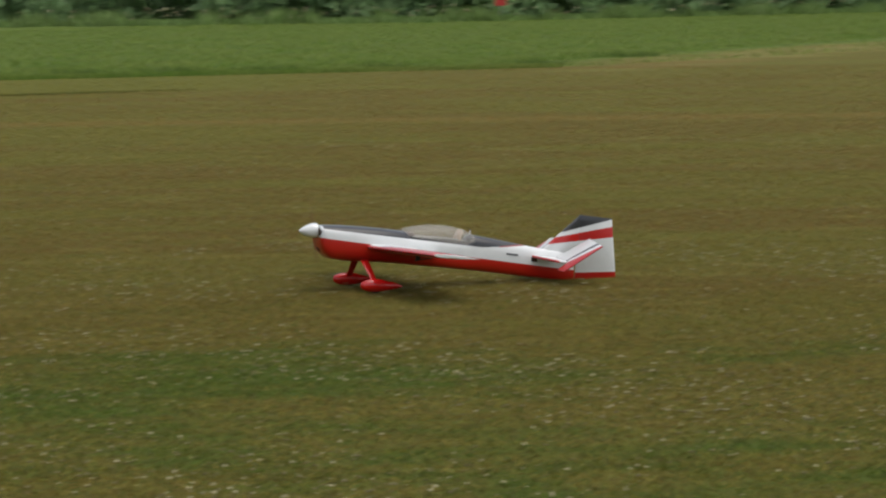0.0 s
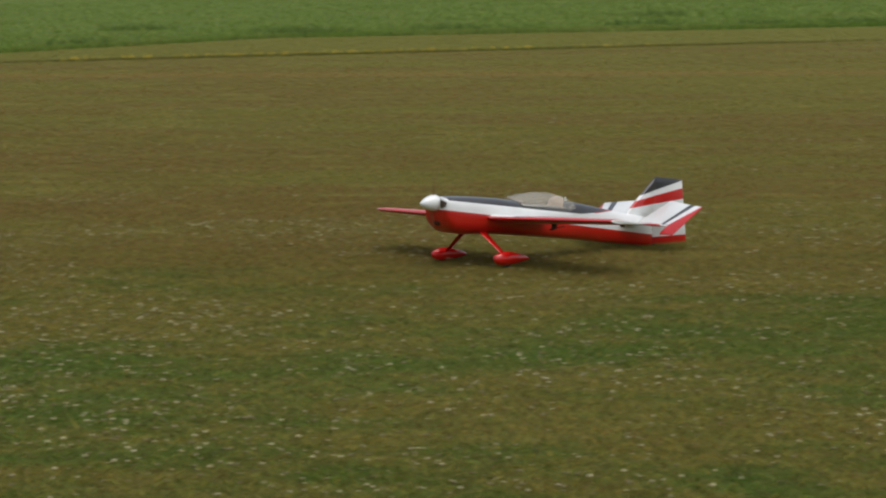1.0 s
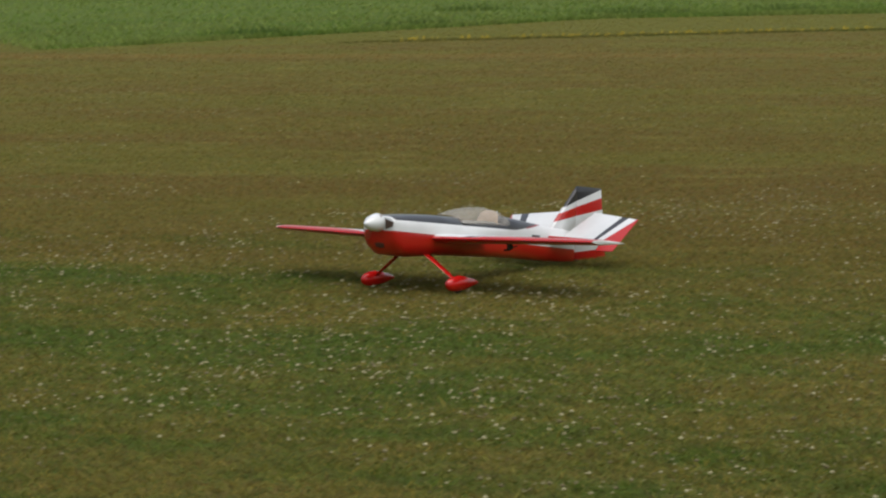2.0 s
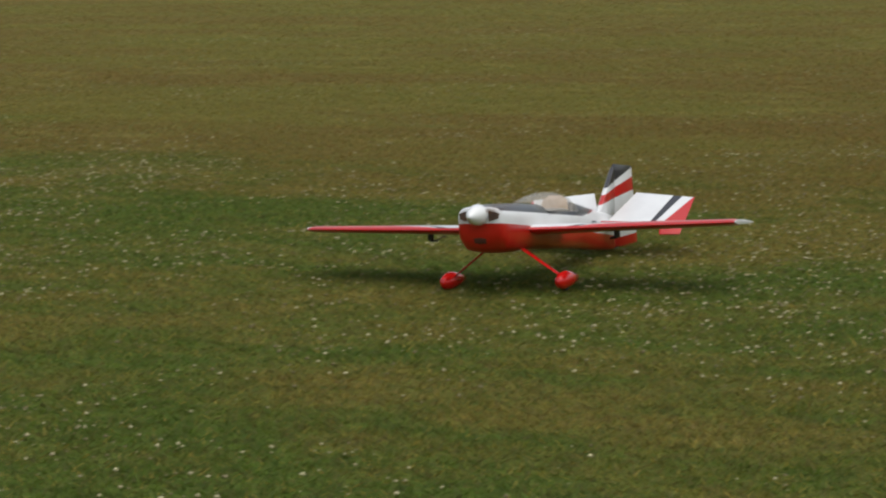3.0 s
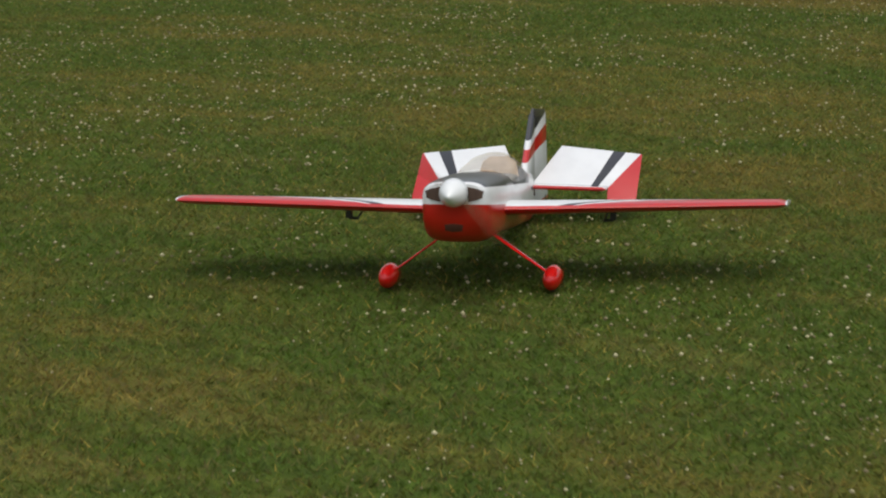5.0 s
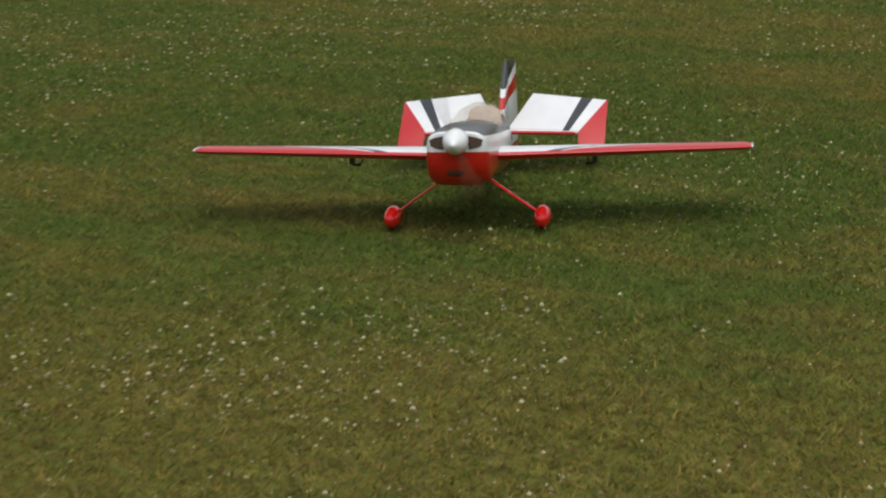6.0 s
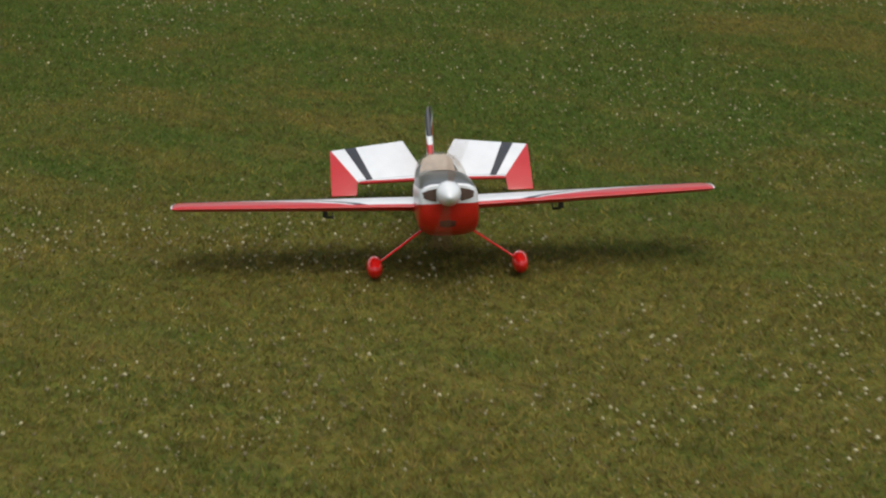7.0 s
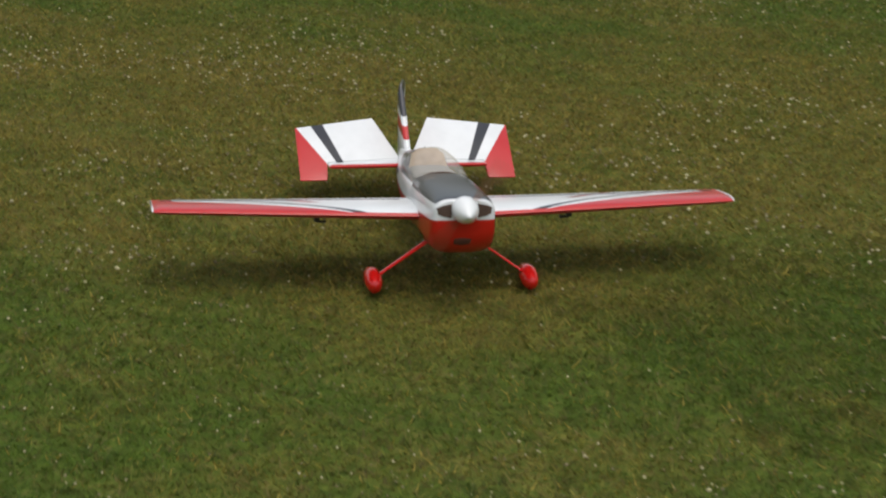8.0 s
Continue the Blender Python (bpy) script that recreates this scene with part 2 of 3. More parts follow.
mat_grass = leaf_material("grass_blades", FRESH, DRY)
mat_tall = leaf_material("tall_meadow_grass", (0.135, 0.222, 0.034), (0.205, 0.250, 0.056), False)
mat_dock = leaf_material("dock_leaves", (0.085, 0.140, 0.026), (0.110, 0.160, 0.034), False)
mat_weed = leaf_material("hedge_foot_weeds", (0.150, 0.240, 0.062), (0.205, 0.285, 0.095), False)
mat_bank = leaf_material("ridge_grass", (0.125, 0.135, 0.028), (0.175, 0.150, 0.036), False)
# hedge greens paler than real foliage, with the distance haze put into the colour
mat_leaf = leaf_material("hedge_leaves", (0.175, 0.285, 0.120), (0.225, 0.335, 0.150), False)
mat_clover, nt, b = material("clover_flower_heads", 0.85)
head_tone = nt.nodes.new("ShaderNodeNewGeometry").outputs["Random Per Island"]
nt.links.new(blend(nt, ramp(nt, head_tone, 0.15, 0.95), (0.19, 0.155, 0.075), (0.50, 0.45, 0.26)), b.inputs["Base Color"])
mat_yellow = plain("yellow_meadow_flowers", (0.55, 0.40, 0.03), 0.8)
mat_bark = plain("bark", (0.10, 0.08, 0.06), 0.9)
mat_shed = plain("grey_rendered_wall", (0.34, 0.33, 0.33), 0.9, grain=2.0)
mat_shed_white = plain("white_boarding", (0.66, 0.66, 0.66), 0.7, grain=2.0)
mat_roof = plain("dark_roof_sheet", (0.12, 0.11, 0.11), 0.8)
mat_flag = plain("red_marker_board", (0.55, 0.04, 0.03), 0.6)


# ---- building helpers ----
def finish(bm, name, mat, smooth=True):
    bmesh.ops.recalc_face_normals(bm, faces=bm.faces)
    me = bpy.data.meshes.new(name)
    bm.to_mesh(me)
    bm.free()
    me.materials.append(mat)
    if smooth:
        me.shade_smooth()
        me.set_sharp_from_angle(angle=radians(38))
    return me


def part(name, bm, mat, parent, label="", smooth=True):
    ob = new(name, finish(bm, name, mat, smooth))
    ob.parent = parent
    if label:
        tagged(ob, label)
    return ob


def loft(bm, rings, caps=True):
    """Skin closed rings of points, all of one count."""
    rows = [[bm.verts.new(p) for p in ring] for ring in rings]
    n = len(rows[0])
    for r0, r1 in zip(rows, rows[1:]):
        for i in range(n):
            bm.faces.new((r0[i], r0[(i + 1) % n], r1[(i + 1) % n], r1[i]))
    if caps:
        bm.faces.new(rows[0])
        bm.faces.new(rows[-1])
    return rows


def plate(bm, outline, thick, edge=0.35):
    """A plate round a flat outline, with its edges chamfered to a share of the thickness."""
    pts = [Vector(p) for p in outline]
    mid = sum(pts, Vector()) / len(pts)
    nor = Vector()
    for a, c in zip(pts, pts[1:] + pts[:1]):
        nor += (a - mid).cross(c - mid)
    nor.normalize()
    inset = min(thick * 0.9, 0.02)
    rings = []
    for h, k in ((-0.5, inset), (-0.5 * edge, 0.0), (0.5 * edge, 0.0), (0.5, inset)):
        rings.append([p + (mid - p).normalized() * k + nor * thick * h for p in pts])
    loft(bm, rings)


def box(bm, x0, x1, y0, y1, z0, z1):
    loft(bm, [[(x0, y0, z), (x1, y0, z), (x1, y1, z), (x0, y1, z)] for z in (z0, z1)])


def rod(bm, a, c, r0, r1=None, n=8):
    a, c = Vector(a), Vector(c)
    q = (c - a).to_track_quat("Z", "Y")
    r1 = r0 if r1 is None else r1
    rings = []
    for p, r in ((a, r0), (c, r1)):
        rings.append([p + q @ Vector((r * math.cos(6.2832 * i / n), r * math.sin(6.2832 * i / n), 0)) for i in range(n)])
    loft(bm, rings)


# ---- the field ----
def ground_sheet():
    bm = bmesh.new()
    xs = [-2500, -400, -120, -60, -30, -15, 0, 15, 30, 60, 120, 400, 2500]
    ys = [-2500, -300, -60, -20, 0, 10, 20, 30, 45, 60, 80, 120, 200, 500, 2500]
    grid = [[bm.verts.new((x, y, 0)) for x in xs] for y in ys]
    for r0, r1 in zip(grid, grid[1:]):
        for i in range(len(xs) - 1):
            bm.faces.new((r0[i], r0[i + 1], r1[i + 1], r1[i]))
    ob = new("ground", finish(bm, "ground", mat_ground))
    tagged(ob, "mown airfield of dry brown and green grass", "ground", kind="structure")


ground_sheet()


def mesh_of(name, verts, faces_n, mat, corners):
    """A mesh of many loose faces from an array of their corners."""
    me = bpy.data.meshes.new(name)
    me.vertices.add(len(verts))
    me.vertices.foreach_set("co", verts.astype(np.float32).ravel())
    me.loops.add(len(corners))
    me.loops.foreach_set("vertex_index", corners.astype(np.int32))
    me.polygons.add(faces_n)
    me.polygons.foreach_set("loop_start", np.arange(0, faces_n * 3, 3, dtype=np.int32))
    me.update(calc_edges=True)
    me.materials.append(mat)
    return me


rng = np.random.default_rng(7)


def wedge(n, r0, r1, b0, b1):
    """Points spread evenly over a wedge of the field, bearings to the left of the y axis in degrees."""
    r = np.sqrt(rng.uniform(r0 * r0, r1 * r1, n))
    b = np.radians(rng.uniform(b0, b1, n))
    return np.stack([-r * np.sin(b), r * np.cos(b)], 1)


def blades(name, spots, height, width, lean, mat, label):
    n = len(spots)
    h = height * rng.uniform(0.5, 1.25, n)
    turn = rng.uniform(0, 2 * np.pi, n)
    tip = rng.uniform(0, 2 * np.pi, n)
    side = np.stack([np.cos(turn), np.sin(turn), 0 * turn], 1) * (width * rng.uniform(0.6, 1.3, n))[:, None] / 2
    base = np.c_[spots, np.full(n, -0.003)]
    bend = lean * rng.uniform(0.2, 1.0, n) * h
    top = base + np.stack([np.cos(tip) * bend, np.sin(tip) * bend, h], 1)
    verts = np.stack([base - side, base + side, top], 1).reshape(-1, 3)
    ob = new(name, mesh_of(name, verts, n, mat, np.arange(3 * n)))
    return tagged(ob, label, "grass", kind="stuff")


FIELD = [(5.0, 12.0, 6500), (12.0, 19.0, 5200), (19.0, 22.0, 3200), (22.0, 26.0, 1900), (26.0, 30.0, 1250),
         (30.0, 35.0, 760), (35.0, 41.0, 460), (41.0, 48.0, 280), (48.0, 56.0, 165), (56.0, 64.0, 100), (64.0, 72.0, 55)]
for r0, r1, density in FIELD:
    area = 0.5 * (r1 * r1 - r0 * r0) * radians(58)
    spots = wedge(int(area * density), r0, r1, -11, 47)
    size = max(1.0, r0 / 19) ** 1.1
    blades("short_grass", spots, 0.020, 0.0095 * size, 2.4 + min(0.6, max(0.0, (r0 - 15) / 20)), mat_grass, "short mown grass, dry and green in drifts")
near = np.stack([rng.uniform(-6, 4, 300000), rng.uniform(0.5, 5.5, 300000)], 1)
near = near[np.hypot(near[:, 0], near[:, 1]) < 5.0]
blades("short_grass", near, 0.020, 0.0095, 2.4, mat_grass, "short mown grass, dry and green in drifts")


tufts = np.concatenate([wedge(70000, 2.5, 13.0, -20, 64), wedge(9000, 0.8, 4.0, -70, 64)])
tufts = tufts[[noise.noise((2.3 * x, 2.3 * y, 4.0)) + 0.5 * noise.noise((9.0 * x, 9.0 * y, 1.0)) > 0.12 for x, y in tufts]]
blades("grass_tufts", tufts, 0.036, 0.010, 1.5, mat_grass, "longer loose tufts among the mown grass")
flank = np.concatenate([wedge(230000, 5.0, 13.0, 47, 68), wedge(60000, 3.0, 7.0, -40, -11), wedge(130000, 13.0, 22.0, 47, 56)])
blades("short_grass", flank, 0.020, 0.0095, 2.4, mat_grass, "short mown grass, dry and green in drifts")


def drift(p, scale, seed):
    return np.array([noise.noise((x * scale + seed, y * scale, seed)) for x, y in p])


def clover():
    p = np.concatenate([wedge(75000, 2.5, 22.0, -14, 60), wedge(6000, 0.8, 6.0, -60, 60), wedge(34000, 18.0, 36.0, -11, 40)])
    v = drift(p, 0.55, 3.1) + 0.6 * drift(p, 2.4, 9.7)
    belt = 0.21 * np.exp(-((p[:, 1] - 13.5) / 3.0) ** 2) - 0.22 * np.clip((p[:, 1] - 16.0) / 4.0, 0, 1)
    p = p[v + belt + rng.uniform(-0.6, 0.6, len(p)) > 0.34]
    p = p[rng.uniform(0, 1, len(p)) < np.clip((np.hypot(p[:, 0], p[:, 1]) - 1.0) / 8.0, 0.85, 1.0)]
    heads("clover_flowers", p, (0.0030, 0.0105), (0.012, 0.030), "white clover flower heads scattered in mown grass")
    p = wedge(11000, 0.8, 9.5, -60, 60)
    p = p[drift(p, 0.9, 5.3) + rng.uniform(-0.5, 0.5, len(p)) > -0.05]
    heads("seed_heads", p, (0.0025, 0.0065), (0.014, 0.036), "small pale seed heads among the short grass")


def heads(name, p, radius, height, label):
    """Small flower heads at the points p."""
    n = len(p)
    r = radius[0] + (radius[1] - radius[0]) * rng.uniform(0, 1, n) ** 1.6
    z = rng.uniform(*height, n)
    shape = np.array([(1, 0, 0), (0, 1, 0), (-1, 0, 0), (0, -1, 0), (0, 0, 0.8), (0, 0, -0.7)])
    turn = rng.uniform(0, 6.28, n)
    c, s = np.cos(turn)[:, None], np.sin(turn)[:, None]
    pts = np.stack([shape[None, :, 0] * c - shape[None, :, 1] * s, shape[None, :, 0] * s + shape[None, :, 1] * c,
                    np.repeat(shape[None, :, 2], n, 0)], 2) * r[:, None, None]
    pts = pts + np.c_[p, z][:, None, :]
    tri = np.array([(0, 1, 4), (1, 2, 4), (2, 3, 4), (3, 0, 4), (1, 0, 5), (2, 1, 5), (3, 2, 5), (0, 3, 5)])
    corners = (tri[None] + 6 * np.arange(n)[:, None, None]).ravel()
    ob = new(name, mesh_of(name, pts.reshape(-1, 3), 8 * n, mat_clover, corners))
    tagged(ob, label, "flowers", kind="stuff")


clover()


def edge_y(x):
    return np.minimum(3.6 * x + 133.0, np.maximum(0.45 * x + 71.0, 1.6 * x + 66.5))


def ridge_y(x):
    return 0.64 * x + 60.2


def meadow():
    x = rng.uniform(-110, 62, 330000)
    y = edge_y(x) + 0.4 + rng.uniform(0, 1, len(x)) ** 2.0 * 180
    keep = (x > -25 - 0.9 * (y - 45)) & (y > 40) & (y < 252 + 1.5 * np.maximum(x, 0))
    p = np.stack([x, y], 1)[keep]
    gap = p[:, 1] - edge_y(p[:, 0])
    p = p[(p[:, 0] < 2) | (gap > 6.0 + 0.8 * (p[:, 0] - 2)) | (rng.uniform(0, 1, len(p)) < 0.04 + 0.12 * np.abs(np.sin(0.7 * p[:, 0])))]
    blades("tall_grass", p, 0.12, 0.045, 1.8, mat_tall, "tall unmown green meadow grass beyond the mown field")
    x = rng.uniform(-110, 62, 46000)
    p = np.stack([x, 243 + 1.5 * x * (x > 0) + rng.uniform(-12, 8, len(x)) + 3 * np.sin(0.9 * x) + 2 * np.sin(0.31 * x)], 1)
    tall = np.sin(0.83 * x) + np.sin(0.37 * x + 1.0) + 0.8 * np.sin(2.1 * x) + rng.normal(0, 0.5, len(x)) > 0.7
    blades("hedge_foot_weeds", p[tall], 1.3, 0.24, 1.2, mat_weed, "taller clumps of green weeds before the hedge")
    p = p[~tall]
    blades("hedge_foot_weeds", p, 0.55, 0.22, 1.0, mat_weed, "rank green weeds along the foot of the hedge")
    x = rng.uniform(-90, 45, 420)
    p = np.stack([x, 234 + 1.5 * x * (x > 0) + rng.uniform(-3, 6, len(x))], 1)
    heads("white_umbels", p, (0.06, 0.17), (0.5, 1.5), "white flowering weeds before the hedge")
    x = rng.uniform(-24, 3, 15000)
    p = np.stack([x, edge_y(x) + rng.normal(0, 0.25, len(x))], 1)
    blades("rough_edge_grass", p, 0.11, 0.045, 1.2, mat_tall, "rough grass bank along the mown edge")
    x = -5 - 15.0 * rng.beta(1.6, 1.3, 5200)
    p = np.stack([x, ridge_y(x) + rng.normal(0, 0.25, len(x))], 1)
    blades("rough_edge_grass", p, 0.045, 0.03, 0.8, mat_bank, "dark rough grass ridge beside the mown strip")
    x = np.clip(-15 + rng.normal(0, 2.6, 190), -19.0, -7)
    p = np.stack([x, ridge_y(x) + 0.35 + rng.normal(0, 0.2, len(x))], 1)
    blades("yellow_flowers", p, 0.09, 0.06, 0.6, mat_yellow, "yellow wild flowers along the mown edge")
    clumps = [(-19.0, 63.5), (-16.5, 67.0), (-9.0, 68.5), (-4.5, 70.5), (-1.5, 72.0), (2.5, 74.5), (-22.2, 57.0), (-12.5, 70.5), (-20.5, 66.0),
              (-6.8, 69.6), (-23.6, 51.5), (-14.0, 82.0), (5.5, 84.0), (-26.0, 70.0)]
    p = np.concatenate([np.array(q) + rng.normal(0, 1, (150, 2)) * (0.55, 0.45) for q in clumps])
    blades("dock_clumps", p, 0.20, 0.05, 1.0, mat_dock, "dark green clumps of dock along the meadow's edge")


meadow()


# ---- far hedge, trees and shed ----
def tree_row():
    made = []
    for k in range(3):
        rr = np.random.default_rng(20 + k)
        root = new("hedge_tree")
        tagged(root, "dense dark green hedgerow tree beyond the meadow", "tree", "hedgerow trees")
        bm = bmesh.new()
        rod(bm, (0, 0, -0.1), (0.15, 0, 3.2), 0.22, 0.10)
        for j in range(6):
            a = rr.uniform(0, 6.28)
            rod(bm, (0.1, 0, 1.0 + 0.4 * j), (1.6 * math.cos(a), 1.6 * math.sin(a), 2.6 + 0.6 * j), 0.09, 0.03, 6)
        part("trunk", bm, mat_bark, root)
        n = 7000
        u = rr.normal(0, 1, (60, 3))
        u /= np.linalg.norm(u, axis=1)[:, None]
        hubs = u * np.array([2.6, 2.2, 3.0]) * rr.uniform(0.35, 1.0, 60)[:, None] + np.array([0, 0, 3.1])
        hubs[:22] = np.stack([rr.uniform(-3.2, 3.2, 22), rr.uniform(-2.6, -0.6, 22), rr.uniform(0.3, 2.6, 22)], 1)
        hubs[:, 2] = np.maximum(hubs[:, 2], 0.45)
        c = hubs[np.where(rr.uniform(0, 1, n) < 0.5, rr.integers(0, 22, n), rr.integers(22, 60, n))] + rr.normal(0, 0.42, (n, 3))
        c[:, 2] = np.maximum(c[:, 2], 0.1)
        d1, d2 = rr.normal(0, 0.27, (n, 3)), rr.normal(0, 0.27, (n, 3))
        verts = np.stack([c - d1, c + d1, c + d2], 1).reshape(-1, 3)
        crown = new("crown", mesh_of("crown", verts, n, mat_leaf, np.arange(3 * n)))
        crown.parent = root
        made.append(root)
    rr = np.random.default_rng(5)
    spots = [(x, 258 + 1.5 * x * (x > 0) + rr.uniform(-6, 6)) for x in np.arange(-112, 62, 4.6)]
    for i, (x, y) in enumerate(spots):
        m = pose(x, y, 0, 0, 0, rr.uniform(-25, 25)) @ Matrix.Scale(rr.uniform(1.25, 1.6), 4)
        if i < 3:
            made[i].matrix_basis = m
        else:
            copy_thing(made[i % 3], m)


tree_row()


def bushes():
    rr = np.random.default_rng(11)
    first = []
    for k in range(3):
        root = new("bush")
        tagged(root, "rounded light green bush at the foot of the hedgerow", "bush", "hedgerow bushes")
        bm = bmesh.new()
        for j in range(5):
            a = rr.uniform(0, 6.28)
            rod(bm, (0, 0, -0.05), (0.7 * math.cos(a), 0.7 * math.sin(a), 1.1), 0.05, 0.02, 6)
        part("stems", bm, mat_bark, root)
        n = 6000
        hubs = np.stack([rr.uniform(-1.5, 1.5, 26), rr.uniform(-1.1, 1.1, 26), rr.uniform(0.2, 1.0, 26)], 1)
        hubs[:, 2] *= 1.9 - 0.75 * np.abs(hubs[:, 0])
        c = hubs[rr.integers(0, 26, n)] + rr.normal(0, 0.22, (n, 3))
        c[:, 2] = np.maximum(c[:, 2], 0.05)
        d1, d2 = rr.normal(0, 0.14, (n, 3)), rr.normal(0, 0.14, (n, 3))
        crown = new("crown", mesh_of("crown", np.stack([c - d1, c + d1, c + d2], 1).reshape(-1, 3), n, mat_leaf, np.arange(3 * n)))
        crown.parent = root
        first.append(root)
    spots = [(x + rr.uniform(-1.2, 1.2), 247 + 1.5 * x * (x > 0) + rr.uniform(-4, 3)) for x in np.arange(-104, 58, 2.1)]
    for i, (x, y) in enumerate(spots):
        m = pose(x, y, 0, 0, 0, rr.uniform(0, 360)) @ Matrix.Scale(rr.uniform(1.1, 1.8), 4)
        if i < 3:
            first[i].matrix_basis = m
        else:
            copy_thing(first[i % 3], m)
    for x, y, size in ((-45.6, 93.7, 0.17), (-44.2, 95.0, 0.24)):
        ob = copy_thing(first[1], pose(x, y, 0, 0, 0, 70 * x) @ Matrix.Scale(size, 4))
        tagged(ob, "small green bush beside the grey shed wall", "bush", "bushes at the shed")


bushes()


def shed():
    root = new("field_shed")
    tagged(root, "low grey rendered shed with white boarding at the meadow's edge", "shed")
    bm = bmesh.new()
    box(bm, -3.2, 3.2, -2, 2, -0.05, 0.95)
    part("wall_base", bm, mat_shed, root, "grey rendered wall", False)
    for i in range(8):
        bm = bmesh.new()
        x = -3.12 + 0.78 * i
        box(bm, x, x + 0.76, -1.97, -1.90, 0.95, 2.35)
        part("board", bm, mat_shed_white, root, "", False)
    bm = bmesh.new()
    box(bm, -3.1, 3.1, -1.9, 1.95, 0.95, 2.35)
    part("wall", bm, mat_shed_white, root, "white boarded wall", False)
    bm = bmesh.new()
    loft(bm, [[(-3.5, -2.4, 2.35), (-3.5, 2.4, 2.35), (-3.5, 0, 3.2)], [(3.5, -2.4, 2.35), (3.5, 2.4, 2.35), (3.5, 0, 3.2)]])
    part("roof", bm, mat_roof, root, "dark sheet roof", False)
    root.matrix_basis = pose(-47.3, 95.1, 0, 0, 0, 26.4)


shed()


def marker():
    root = new("marker_board")
    tagged(root, "small red marker board on a post before the hedge", "sign")
    bm = bmesh.new()
    rod(bm, (0, 0, -0.1), (0, 0, 2.7), 0.05)
    part("post", bm, mat_steel, root)
    bm = bmesh.new()
    box(bm, -0.5, 0.5, -0.07, -0.03, 1.35, 2.6)
    part("board", bm, mat_flag, root, "red painted board", False)
    root.matrix_basis = pose(5.1, 243, 0)


marker()


# ---- the model aeroplane: x forward, y to its left, standing on its wheels ----
def section(x, z0, z1, w, n=36, power=2.6):
    pts = []
    for i in range(n):
        a = 2 * math.pi * i / n
        c, s = math.cos(a), math.sin(a)
        pts.append((x, w * math.copysign(abs(c) ** (2 / power), c), (z0 + z1) / 2 + (z1 - z0) / 2 * math.copysign(abs(s) ** (2 / power), s)))
    return pts


def mirror(pts, side):
    return [(x, y * side, z) for x, y, z in pts]


